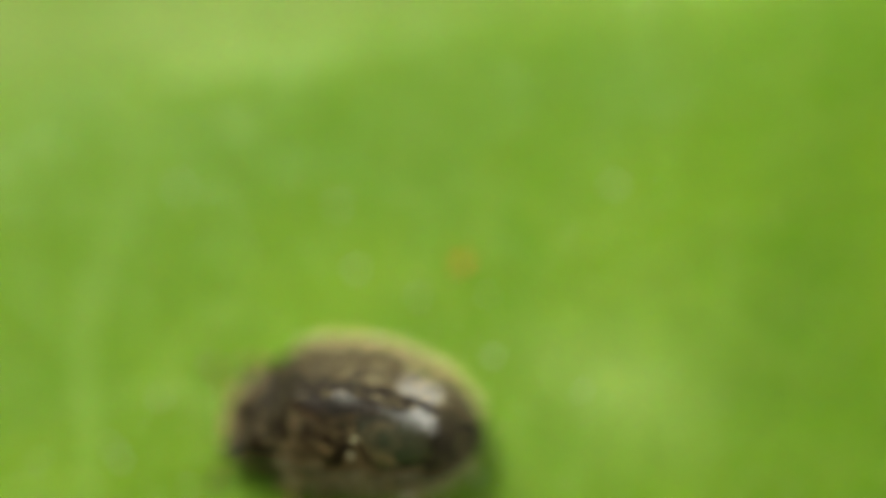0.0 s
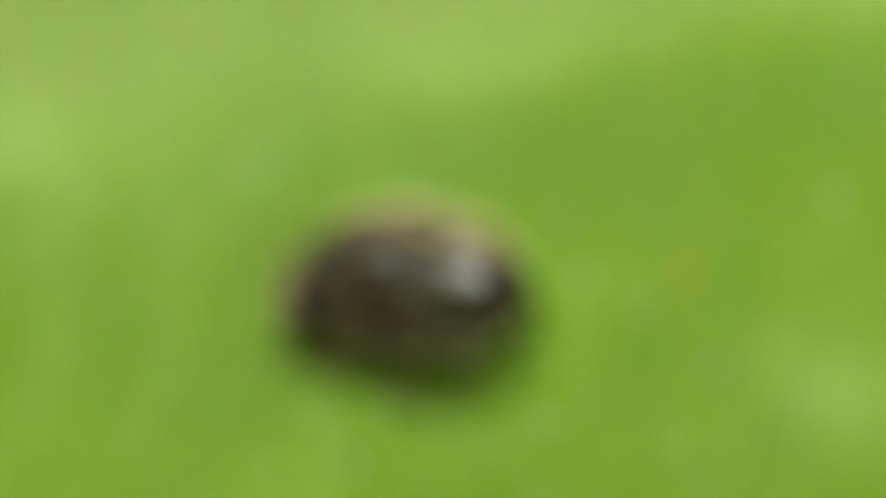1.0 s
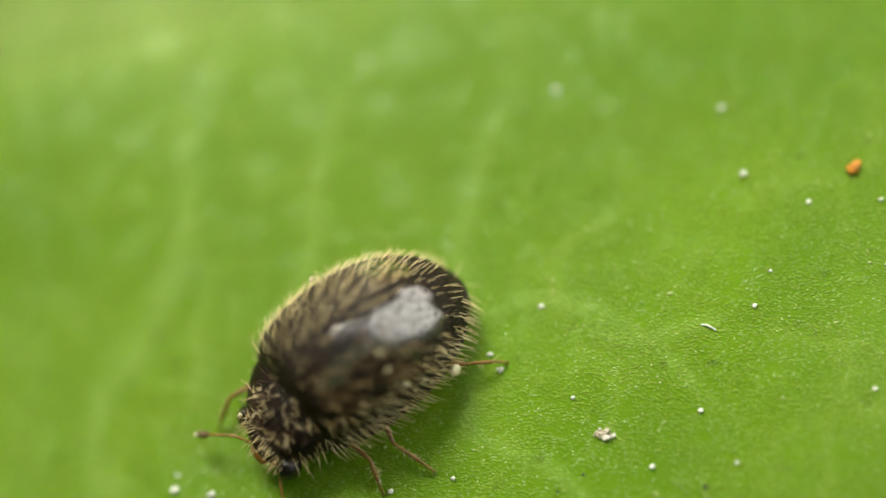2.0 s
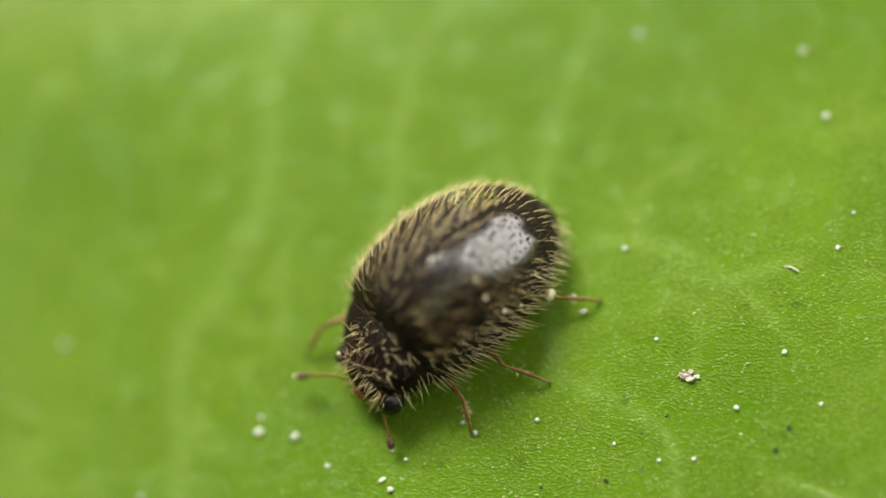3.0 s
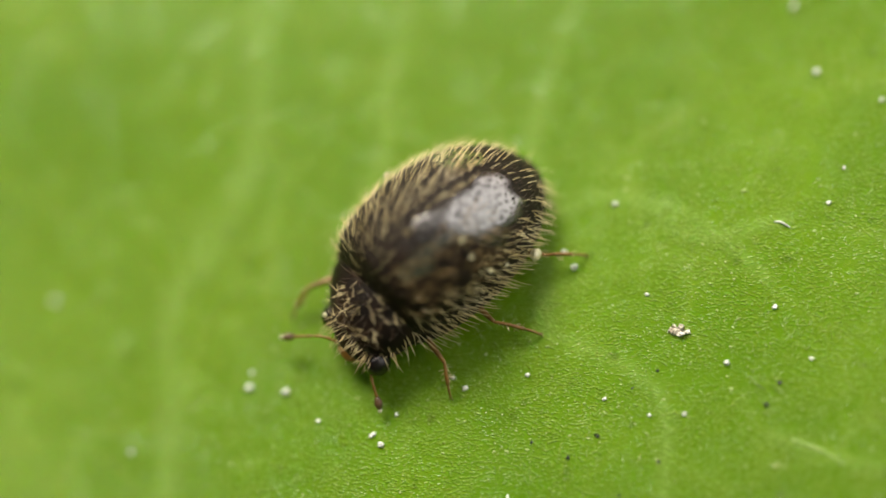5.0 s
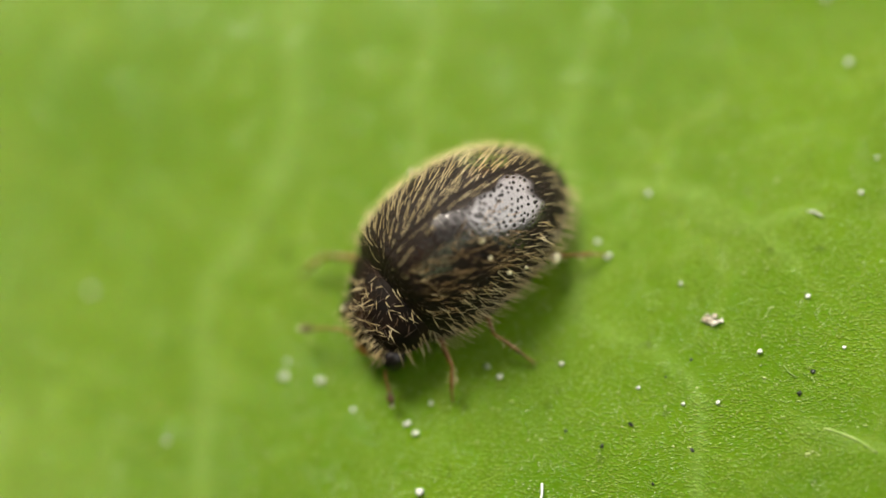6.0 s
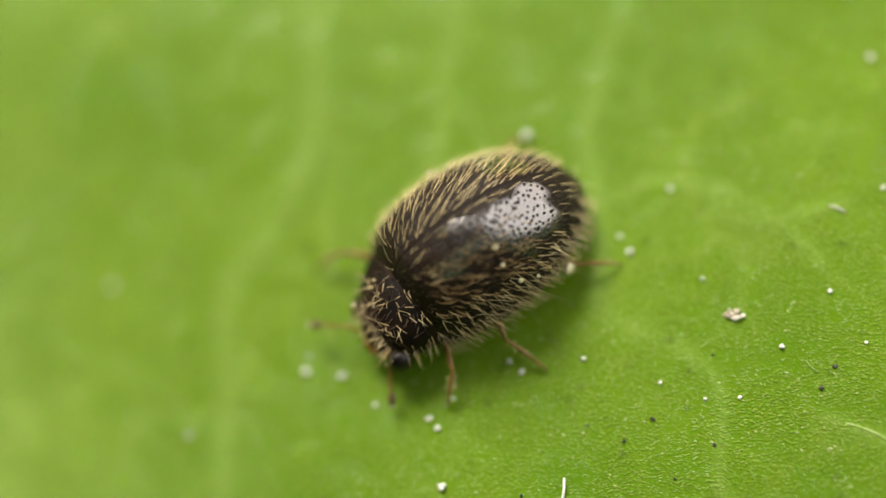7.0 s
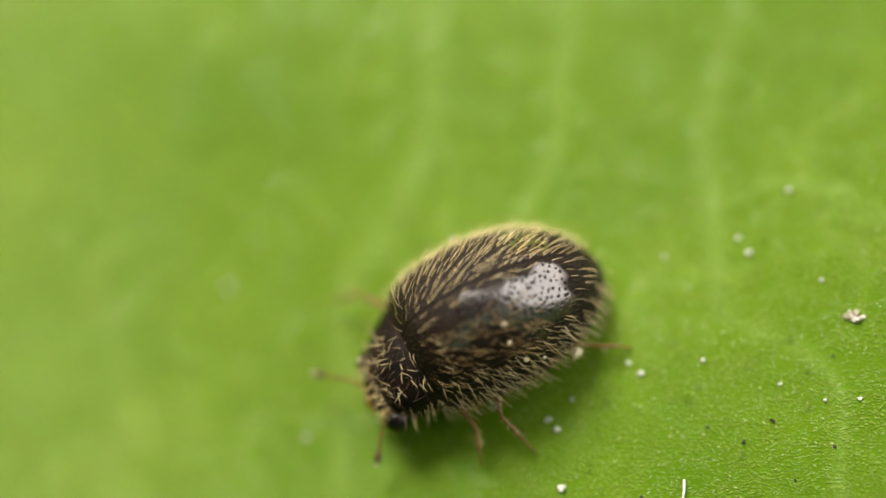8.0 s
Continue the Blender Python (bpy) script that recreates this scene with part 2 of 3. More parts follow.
def ball(radii, rough=0.0, seed=0, rings=10, sides=14):
    """An ellipsoid, uneven when rough is given."""
    rng = np.random.default_rng(seed)
    ph = rng.uniform(0, 6.28, 6)
    verts, faces = [], []
    for i in range(rings + 1):
        a = math.pi * (0.02 + 0.96 * i / rings)
        for k in range(sides):
            b = 2 * math.pi * k / sides
            d = np.array([math.sin(a) * math.cos(b), math.sin(a) * math.sin(b), math.cos(a)])
            s = 1 + rough * (math.sin(3 * d[0] + ph[0]) * math.sin(4 * d[1] + ph[1]) + math.sin(5 * d[2] + ph[2]) * math.cos(4 * d[0] + ph[3]))
            verts.append(d * radii * s)
    faces = [tuple(reversed(f)) for f in grid_faces(rings + 1, sides, True)]
    faces += [tuple(range(sides)), tuple(reversed(range(rings * sides, (rings + 1) * sides)))]
    return verts, faces


# ---- the leaf ----
VEINS = (
    (0.24, ((-4.32, -2.21), (-3.42, -0.65), (-2.93, 0.15), (-2.71, 0.64), (-2.46, 0.98), (-2.02, 1.13), (-1.56, 1.41), (-1.16, 1.80), (-0.80, 2.29), (-0.51, 2.99))),
    (0.20, ((-0.89, 0.52), (-0.33, 0.90), (0.03, 1.27), (0.14, 1.53), (0.45, 1.87), (0.85, 2.32))),
    (0.22, ((0.40, -1.16), (0.64, -0.67), (0.92, -0.14), (1.11, 0.36), (1.41, 0.74), (1.92, 1.23), (2.43, 1.62))),
    (0.12, ((0.36, -1.10), (0.61, -1.47), (0.88, -1.84), (0.99, -2.37), (0.56, -3.07), (0.41, -3.85))),
    (0.11, ((1.39, -0.21), (1.81, -0.61), (1.89, -0.93), (2.19, -1.20), (2.87, -1.38))),
    (0.11, ((1.03, -0.25), (1.52, -0.34), (1.92, -0.69), (2.17, -1.09), (2.41, -1.79))),
    (0.10, ((1.70, -3.04), (1.93, -3.30), (2.16, -3.59), (2.48, -3.87))),
)


def own_axes(x, y):
    """The blade's own axes (along and across its midrib), turned a little against the world's."""
    x, y = np.asarray(x, float), np.asarray(y, float)
    return 0.9903 * x - 0.1308 * y, 0.1576 * x + 1.0539 * y


def leaf_height(x, y):
    """Height of the upper face of the blade, in millimetres."""
    bow = np.maximum(0.0, -0.7 - np.asarray(y, float))               # it bows down in front of the beetle
    droop = np.maximum(0.0, -1.2 - np.asarray(x, float))              # and droops before its head, a slope added to shade that side
    return leaf_swell(*own_axes(x, y)) - 0.14 * bow ** 2 / (bow + 1.5) - 0.13 * droop ** 2 / (droop + 1.0)


def leaf_swell(x, y):
    """Waves, channels and slopes of the blade, along its own axes."""
    z = 0.03 * np.sin(0.9 * x + 0.5) * np.sin(0.8 * y + 1.1) + 0.012 * np.sin(2.9 * x - 1.2 * y) - 0.012
    near = np.exp(-((x - 0.5) ** 2 + (y + 0.4) ** 2) / 18.0)
    z = z * (1 - 0.75 * near)
    fall = np.maximum(0.0, x - 2.0)                                  # the blade slopes off on one side
    z = z - 0.16 * fall ** 2 / (fall + 5.0)
    into = np.clip(y - (1.4 - 0.22 * (x - 2.5)), 0.0, 1.9)           # it sinks towards a channel and rises past it
    z = z - 0.075 * into ** 2 / 1.9
    over = np.maximum(0.0, y - (3.3 - 0.22 * (x - 2.5)))
    z = z + 0.24 * over ** 2 / (over + 0.9)
    side = np.maximum(0.0, (x - 6.6) * 0.82 - (y + 2.0) * 0.57)      # a second channel runs across
    z = z - 0.22 * side ** 2 / (side + 0.5)
    return z


def midrib_tones(x, y):
    """The pale midrib, a pale end and a painted sheen (first); the groove's painted shade (second)."""
    x, y = own_axes(x, y)
    d = y - (3.35 - 0.22 * (x - 2.5) + 0.12 * np.sin(1.3 * x))
    rib = 1 / (1 + np.exp(-np.clip(d / 0.16, -40, 40)))
    soft = 0.32 / (1 + np.exp(np.clip((x + 4.3) / 0.5, -40, 40)))
    # a pale patch in the colour stands in for sheen on the blade
    sheen = 0.55 * np.exp(-(((x - 5.6) / 1.3) ** 2 + ((y + 1.75) / 0.9) ** 2)) * (0.75 + 0.25 * np.sin(3.1 * x + 2.0 * y))
    start = 1 / (1 + np.exp(-np.clip((x - 0.6) / 0.6, -40, 40)))
    return np.maximum(np.maximum(rib, soft), sheen), (1 - rib) * np.exp(-((d + 1.2) / 1.0) ** 2) * start


def vein_mask(x, y):
    """One on the middle line of a large vein, fading to nothing at its sides."""
    best = np.zeros(np.shape(x))
    for width, points in VEINS:
        line = np.array(smooth_line(points, 8))
        for p, q in zip(line[:-1], line[1:]):
            d = q - p
            t = np.clip(((x - p[0]) * d[0] + (y - p[1]) * d[1]) / (d @ d), 0, 1)
            r2 = (x - p[0] - t * d[0]) ** 2 + (y - p[1] - t * d[1]) ** 2
            best = np.maximum(best, np.exp(-r2 / (0.52 * width) ** 2))
    return best


def axis_steps(lo, hi, fine_lo, fine_hi, step):
    """Even fine steps in the middle, growing ones towards both ends."""
    mid = list(np.arange(fine_lo, fine_hi + 1e-6, step))
    up, s = [mid[-1]], step
    while up[-1] < hi:
        s *= 1.12
        up.append(up[-1] + s)
    down, s = [mid[0]], step
    while down[-1] > lo:
        s *= 1.12
        down.append(down[-1] - s)
    return np.array(down[:0:-1] + mid + up[1:])


def blade_edge(x, y):
    """Above zero inside the outline of the leaf (long axis along x, pointed at one end)."""
    s = (x - 4.0) / 62.0
    return 27.0 * np.sqrt(np.clip(1 - s * s, 0, 1)) * (1 - 0.25 * s) - np.abs(y - 6.0)


def build_leaf():
    xs = axis_steps(-58, 66, -6.0, 10.0, 0.07)
    ys = axis_steps(-24, 36, -5.5, 7.5, 0.07)
    gx, gy = np.meshgrid(xs, ys, indexing="ij")
    mask = vein_mask(gx, gy)
    gz = leaf_height(gx, gy) + 0.012 * mask
    inside = blade_edge(gx, gy) > 0
    nu, nv = gx.shape
    faces = [f for f in ((i * nv + j, (i + 1) * nv + j, (i + 1) * nv + j + 1, i * nv + j + 1) for i in range(nu - 1) for j in range(nv - 1))
             if all(inside.flat[k] for k in f)]
    used = sorted({k for f in faces for k in f})
    back = {k: i for i, k in enumerate(used)}
    verts = np.stack([gx.ravel(), gy.ravel(), gz.ravel()], 1)[used]
    ob = solid("leaf", verts, [[back[k] for k in f] for f in faces], LEAF)
    ob.data.attributes.new("vein", "FLOAT", "POINT").data.foreach_set("value", mask.ravel()[used])
    rib, groove_shade = midrib_tones(gx, gy)
    ob.data.attributes.new("midrib_sheen", "FLOAT", "POINT").data.foreach_set("value", rib.ravel()[used])
    ob.data.attributes.new("groove_shade", "FLOAT", "POINT").data.foreach_set("value", groove_shade.ravel()[used])
    thick = ob.modifiers.new("thickness", "SOLIDIFY")
    thick.thickness, thick.offset = 0.32 * MM, -1
    tagged(ob, "broad glossy green leaf with pale veins and fine grain", "leaf", kind="structure")
    return ob


build_leaf()

ground = solid("ground", [(-4e5, -4e5, -260), (4e5, -4e5, -260), (4e5, 4e5, -260), (-4e5, 4e5, -260)], [(0, 1, 2, 3)], SOIL)
tagged(ground, "dark mossy earth below the leaf", "ground", kind="structure")


def hedge():
    """An unseen dark ring added all round the leaf, far out of focus, to block low sky light."""
    rng = np.random.default_rng(3)
    rows, cols = 14, 90
    verts = []
    for i in range(rows):
        for k in range(cols):
            a = 2 * math.pi * k / cols
            r = 1250 + 90 * rng.uniform(-1, 1) + 60 * math.sin(5 * a)
            turned = math.remainder(a + math.pi / 2, 2 * math.pi)
            tall = 2500 * math.exp(-(turned / 0.95) ** 4)             # raised on the lens side to keep that sky dark
            top = 380 + tall + 90 * math.sin(3 * a + 1) + 60 * rng.uniform(-1, 1)
            verts.append((r * math.cos(a), r * math.sin(a), -262 + (top + 262) * i / (rows - 1)))
    ob = solid("hedge", verts, grid_faces(rows, cols, True), BLOCKER)
    thick = ob.modifiers.new("thickness", "SOLIDIFY")
    thick.thickness, thick.offset = 0.12, 1
    return tagged(ob, "unseen dark green ring added round the leaf to block low sky light", "hedge", kind="structure")


hedge()


# ---- grains and flecks on the leaf ----
def grain(name, x, y, size, material, label, category, seed, flat=0.6, turn=0.0, long=1.0):
    r = size * 0.39
    v, f = ball((r * long, r * 0.85, r * flat), 0.36, seed, 7, 9)
    ob = solid(name, v, f, material)
    ob.matrix_world = pose(x * MM, y * MM, (float(leaf_height(x, y)) + r * flat * 0.8) * MM, 0, 0, turn)
    return tagged(ob, label, category, "grains on the leaf")


WHITE_SPOTS = (
    (-2.24, -0.17, 0.09), (-2.15, -0.06, 0.05), (-1.96, -0.40, 0.10), (0.93, -0.77, 0.085), (0.92, -0.59, 0.06), (1.69, -2.27, 0.07),
    (2.33, -2.04, 0.06), (0.06, -1.44, 0.06), (-1.43, -1.31, 0.075), (-1.47, -1.19, 0.05), (-1.66, -1.81, 0.10), (-0.55, -1.11, 0.05),
    (-0.50, -1.25, 0.07), (-1.17, -1.14, 0.05), (-1.44, -1.19, 0.05), (0.84, -2.33, 0.05), (1.12, -2.48, 0.05), (2.38, -2.62, 0.045),
    (3.25, -1.43, 0.055), (1.38, -1.34, 0.05), (4.51, -1.69, 0.075), (1.55, -0.43, 0.07), (3.54, -1.21, 0.045), (4.76, -1.12, 0.06),
    (4.17, -0.81, 0.06), (3.79, -0.26, 0.08), (3.93, 0.41, 0.07), (2.69, 1.35, 0.07), (6.34, -0.75, 0.08), (-3.45, 1.60, 0.08),
    (0.56, -1.99, 0.045), (-3.50, -0.09, 0.06), (-1.83, -0.81, 0.05), (0.24, -0.39, 0.05), (5.08, -2.39, 0.06), (3.81, -2.65, 0.05),
)
for i, (x, y, s) in enumerate(WHITE_SPOTS):
    grain("white_grain", x, y, s, WHITE, "tiny glassy white grain lying on the leaf", "grain", i)


def flake(x, y):
    """A crumbly flake: a thin ragged plate with crumbs on it."""
    rng = np.random.default_rng(12)
    verts, faces = [], []
    for dx, dy, dz, r, long, flat in ((0, 0, 0.02, 0.044, 1.3, 0.5), (0.045, 0.02, 0.04, 0.028, 1.1, 0.9), (0.075, -0.03, 0.015, 0.028, 1.6, 0.5),
                                      (-0.05, 0.012, 0.025, 0.030, 1.0, 0.8), (0.02, -0.04, 0.025, 0.028, 1.5, 0.6), (-0.02, 0.04, 0.035, 0.022, 1.0, 1.0)):
        v, f = ball((r * long, r, r * flat), 0.38, int(rng.integers(1000)), 8, 11)
        n = len(verts)
        verts += [(p[0] * 0.85 + dx, p[1] * 0.8 + dy, p[2] * 0.85 + dz * 0.85) for p in v]
        faces += [tuple(k + n for k in q) for q in f]
    ob = solid("flake", verts, faces, CHALK, smooth=False)
    ob.matrix_world = pose(x * MM, y * MM, float(leaf_height(x, y)) * MM, 0, 0, -20)
    return tagged(ob, "crumbly cream and brown flake lying on the leaf", "flake")


flake(1.45, -1.78)
for i, (x, y, s) in enumerate(((2.02, -2.67, 0.055), (1.81, -2.78, 0.06), (-1.07, -2.26, 0.04), (0.33, -2.25, 0.045), (-0.78, 0.10, 0.05), (1.11, -2.01, 0.035), (-0.00, -2.29, 0.05), (0.70, -2.74, 0.045), (0.92, -2.55, 0.025), (0.83, -2.03, 0.025), (-0.22, -2.00, 0.04), (0.23, -2.83, 0.035))):
    grain("dark_speck", x, y, s, DARK, "tiny blackish green speck on the leaf", "speck", 90 + i, 0.35, 40.0 * i, 1.0 + 0.12 * (i % 5))
grain("orange_grain", 4.70, -0.73, 0.15, ORANGE, "small orange egg-like grain on the leaf", "grain", 99, 0.6, 10, 1.2)


def glints(count):
    """Minute pale flecks for fine grains and painted glints, in loose clusters, long along the blade's fine rows."""
    rng = np.random.default_rng(21)
    x, y = rng.uniform(-3.5, 6.5, count * 3), rng.uniform(-4.2, 1.0, count * 3)
    u, v = own_axes(x, y)
    dense = np.sin(2.3 * u + 1.1 * v) * np.sin(1.7 * v - 0.8 * u + 1) + 0.6 * np.sin(5.1 * u + 2) * np.sin(4.3 * v)
    keep = np.flatnonzero(rng.uniform(0, 1, len(x)) < np.clip(0.33 + 0.35 * dense, 0.06, 1))[:count]
    x, y = x[keep], y[keep]
    z = leaf_height(x, y)
    verts, faces = [], []
    for i in range(len(x)):
        r = min(0.0026 * math.exp(rng.normal(0, 0.58)), 0.014)
        long = r * rng.choice([1.0, 1.5, 2.3])
        turn = radians(-33 + rng.normal(0, 14))
        e, f = np.array([math.cos(turn), math.sin(turn), 0]) * long, np.array([-math.sin(turn), math.cos(turn), 0]) * r
        c = np.array([x[i], y[i], float(z[i]) + 0.4 * r])
        n = len(verts)
        verts += [c + np.array([0, 0, r]), *(c + e * math.cos(a) * rng.uniform(0.7, 1.2) + f * math.sin(a) for a in (0, 1.26, 2.51, 3.77, 5.03)), c - np.array([0, 0, r])]
        faces += [(n, n + 1 + k, n + 1 + (k + 1) % 5) for k in range(5)] + [(n + 6, n + 1 + (k + 1) % 5, n + 1 + k) for k in range(5)]
    return tagged(solid("granules", verts, faces, PALE_FLECK, smooth=False), "minute pale flecks for fine grains and painted glints on the leaf", "granules", kind="stuff")


glints(14000)


def fibre(points, radius, label, material=WHITE):
    line = smooth_line([(x, y, float(leaf_height(x, y)) + z) for x, y, z in points], 5)
    v, f = tube(line, [radius * (0.5 + 0.5 * math.sin(math.pi * (0.1 + 0.8 * i / len(line)))) for i in range(len(line))], 6)
    return tagged(solid("fibre", v, f, material), label, "fibre")


fibre([(-0.802, -2.532, 0.012), (-0.703, -2.414, 0.03), (-0.649, -2.318, 0.012)], 0.014, "short white fibre lying on the leaf")
fibre([(2.730, -1.341, 0.01), (2.785, -1.386, 0.025), (2.828, -1.460, 0.01)], 0.010, "short pale fibre lying on the leaf")
fibre([(1.839, -3.170, 0.0), (1.925, -3.262, -0.004), (2.040, -3.410, -0.002), (2.148, -3.616, -0.004)], 0.021, "pale straw fibre pressed into the leaf", STRAW)
fibre([(1.818, -2.483, 0.008), (1.824, -2.560, 0.012), (1.861, -2.640, 0.010)], 0.0055, "thin curved pale fibre on the leaf", STRAW)


# ---- the beetle: x forward, y to its left, z up, in millimetres above the leaf ----
RIM = 0.15
MID, REAR, FRONT = 0.03, 1.20, 1.11
HALF_WIDTH, HEIGHT = 0.726, 0.93
BASE = 0.82                       # where the wing cases dip behind the front plate


def profile(x):
    """Half width and height of the wing-case dome at x."""
    x = np.asarray(x, float)
    s = np.clip(np.where(x < MID, (MID - x) / REAR, (x - MID) / FRONT), 0, 1)
    lip = np.sqrt(1 - np.clip((x - 0.56) / 0.26, 0, 0.97) ** 2)
    return HALF_WIDTH * (1 - s ** 2.25) ** 0.52 * (0.92 + 0.08 * lip), HEIGHT * (1 - s ** 2.1) ** 0.55 * lip


def dome(x, a):
    """Point of the wing cases at x and angle a from the middle line (0) to the rim (pi/2)."""
    w, h = profile(x)
    y = w * np.sin(a) ** 0.97
    z = RIM + h * np.maximum(np.cos(a), 0) ** 0.92
    return np.stack([np.broadcast_to(x, y.shape), y, z], -1)


def dome_normal(x, a, e=1e-3):
    dx = dome(x + e, a) - dome(x - e, a)
    da = dome(x, a + e) - dome(x, a - e)
    n = np.cross(dx, da)
    n = n / (np.linalg.norm(n, axis=-1, keepdims=True) + 1e-12)
    return np.where(n[..., 2:] < -0.2, -n, n)


def step(v, lo, hi):
    t = np.clip((v - lo) / (hi - lo), 0, 1)
    return t * t * (3 - 2 * t)


def bareness(x, a, sign, narrow=0.36):
    """One where the shell is polished for a highlight, nothing where it is kept dull under a close nap, off the sun's
    mirror image; the left case has also lost its hair there.
    """
    x, a = np.asarray(x, float), np.asarray(a, float)
    wave = 0.05 * np.sin(9 * x + 2) + 0.04 * np.sin(17 * x + 11 * a)
    if sign < 0:
        return step(x + wave, -0.86, -0.74) * (1 - step(x, -0.55, -0.40)) * (1 - step(a + wave, 0.75, 0.95)) * step(a, 0.04, 0.10)
    return step(x + wave, -0.86, -0.74) * (1 - step(a + wave + narrow * step(x, -0.45, -0.15), 0.86, 1.04)) * (1 - step(x, 0.42, 0.52)) * step(a + wave, 0.09, 0.20)


def hairs(name, roots, normals, lay, length, radius, material, parent, seed, lift=0.55, bend=0.5, stray=0.22):
    """Curved tapering hairs, joined into one mesh."""
    rng = np.random.default_rng(seed)
    n = len(roots)
    lay = lay - normals * np.sum(lay * normals, 1, keepdims=True)
    lay = lay / (np.linalg.norm(lay, axis=1, keepdims=True) + 1e-9)
    lay = lay + rng.normal(0, stray, (n, 3))
    size = length * rng.uniform(0.75, 1.2, (n, 1))
    lifts = lift * rng.uniform(0.75, 1.3, (n, 1))
    ts = np.array([0.0, 0.3, 0.6, 0.85, 1.0])
    curve = np.stack([roots - normals * 0.01 + size * (t * (lay * 0.8 + normals * lifts) + t * t * bend * (lay * 0.5 - normals * lifts * 0.75)) for t in ts], 1)
    side = np.cross(lay, normals)
    side = side / np.linalg.norm(side, axis=1, keepdims=True)
    fat = radius * rng.uniform(0.8, 1.2, (n, 1)) * np.array([1.0, 0.92, 0.74, 0.46, 0.12])
    verts = []
    for k in range(3):
        w = 2 * math.pi * k / 3
        off = side * math.cos(w) + normals * math.sin(w)
        verts.append(curve + off[:, None, :] * fat[:, :, None])
    verts = np.stack(verts, 2).reshape(-1, 3)
    faces = [(h * 15 + i * 3 + k, h * 15 + i * 3 + (k + 1) % 3, h * 15 + i * 3 + 3 + (k + 1) % 3, h * 15 + i * 3 + 3 + k)
             for h in range(n) for i in range(4) for k in range(3)]
    return tagged(solid(name, verts, faces, material, parent), kind="stuff")


def hair_spots(x0, x1, step, seed, top=1.52):
    """Evenly scattered places (x, a) over one wing case."""
    rng = np.random.default_rng(seed)
    out = []
    for r, x in enumerate(np.arange(x0, x1, step)):
        w, h = profile(x)
        arc = (float(w) + float(h)) * 0.80
        count = max(1, int(arc / step))
        for k in range(count):
            a = (k + 0.3 + 0.5 * (r % 2)) / count * top
            out.append((x + rng.normal(0, step * 0.30), min(max(a + rng.normal(0, 0.30 * top / count), 0.05), top)))
    return np.array(out)


def wing_case(beetle, sign):
    nu, nv = 270, 170
    t = np.linspace(0, 1, nu)
    xs = BASE - (BASE - (MID - REAR) - 0.004) * t
    xs = np.concatenate([xs[: nu - 40], xs[nu - 40] + (xs[-1] - xs[nu - 40]) * np.sin(np.linspace(0, np.pi / 2, 40))])
    a = np.linspace(0.0, np.pi / 2, nv)
    X, A = np.meshgrid(xs, a, indexing="ij")
    P, N = dome(X, A), dome_normal(X, np.clip(A, 0.02, 1.55))
    # sunk middle seam, raised rim, pits where hairs stand
    P[..., 2] -= 0.008 * np.exp(-(P[..., 1] / 0.012) ** 2)
    P[..., 1] += 0.0012 * np.exp(-(P[..., 1] / 0.008) ** 2)
    pits = hair_spots(-1.16, 0.76, 0.056, 5 if sign > 0 else 6)
    rng = np.random.default_rng(80 + sign)
    flat = P.reshape(-1, 3)
    dip = np.zeros(len(flat))
    for c, r in zip(dome(pits[:, 0], pits[:, 1]), rng.uniform(0.007, 0.014, len(pits))):
        near = np.abs(flat[:, 0] - c[0]) < 0.05
        d2 = np.sum((flat[near] - c) ** 2, 1)
        dip[near] = np.maximum(dip[near], np.exp(-(d2 / r ** 2) ** 1.4))
    flat = flat - N.reshape(-1, 3) * (dip * 0.006)[:, None]
    # the rim turns under
    P = flat.reshape(nu, nv, 3)
    w = profile(xs)[0]
    under = [np.stack([xs, w * 0.99, np.full(nu, RIM - 0.035)], 1), np.stack([xs, w * 0.90, np.full(nu, RIM - 0.05)], 1)]
    P = np.concatenate([P, np.stack(under, 1)], 1)
    P[..., 1] *= sign
    faces = grid_faces(nu, P.shape[1])
    if sign > 0:
        faces = [tuple(reversed(f)) for f in faces]
    case = solid("wing_case", P.reshape(-1, 3), faces, SHELL, beetle, label="blackish brown wing case, polished bare and pitted on top")
    for key, field in (("pit", dip.reshape(nu, nv)), ("bare", bareness(X, A, sign))):
        field = np.concatenate([field, np.zeros((nu, 2))], 1)
        case.data.attributes.new(key, "FLOAT", "POINT").data.foreach_set("value", field.ravel())
    flip = np.array([1, sign, 1])

    def coat(spots, lay, length, radius, material, seed, lift, bend, stray=0.12):
        """Hairs at spots; lay is given by the angle from the middle line."""
        nrm = dome_normal(spots[:, 0], np.clip(spots[:, 1], 0.02, 1.55))
        side = np.sin(spots[:, 1]) ** 2
        out = np.stack(lay(side), 1)
        hairs("hair", dome(spots[:, 0], spots[:, 1]) * flip, nrm * flip, out * flip, length, radius, material, case, seed, lift, bend, stray)

    # long golden hairs, swept back and outwards
    spots = hair_spots(-1.19, 0.72, 0.090 if sign > 0 else 0.072, 15 + sign, 1.5)
    free = bareness(spots[:, 0], spots[:, 1], sign, 0.0) * (sign > 0)
    forward = step(spots[:, 0], 0.05, 0.5) * (spots[:, 1] > 0.3) * (sign > 0)   # thin on the shoulder
    spots = spots[rng.uniform(0, 1, len(spots)) > np.maximum(free * 1.05, 0.45 * forward)]
    coat(spots, lambda q: (-1.0 + 0.25 * q, 0.15 + 0.55 * q, -0.05 - 0.2 * q), 0.125, 0.0037, HAIR, 11 + sign, 0.75, 0.45)
    # a close brown nap under them, sparse on the polished part
    spots = hair_spots(-1.19, 0.75, 0.060 if sign > 0 else 0.058, 25 + sign, 1.5)
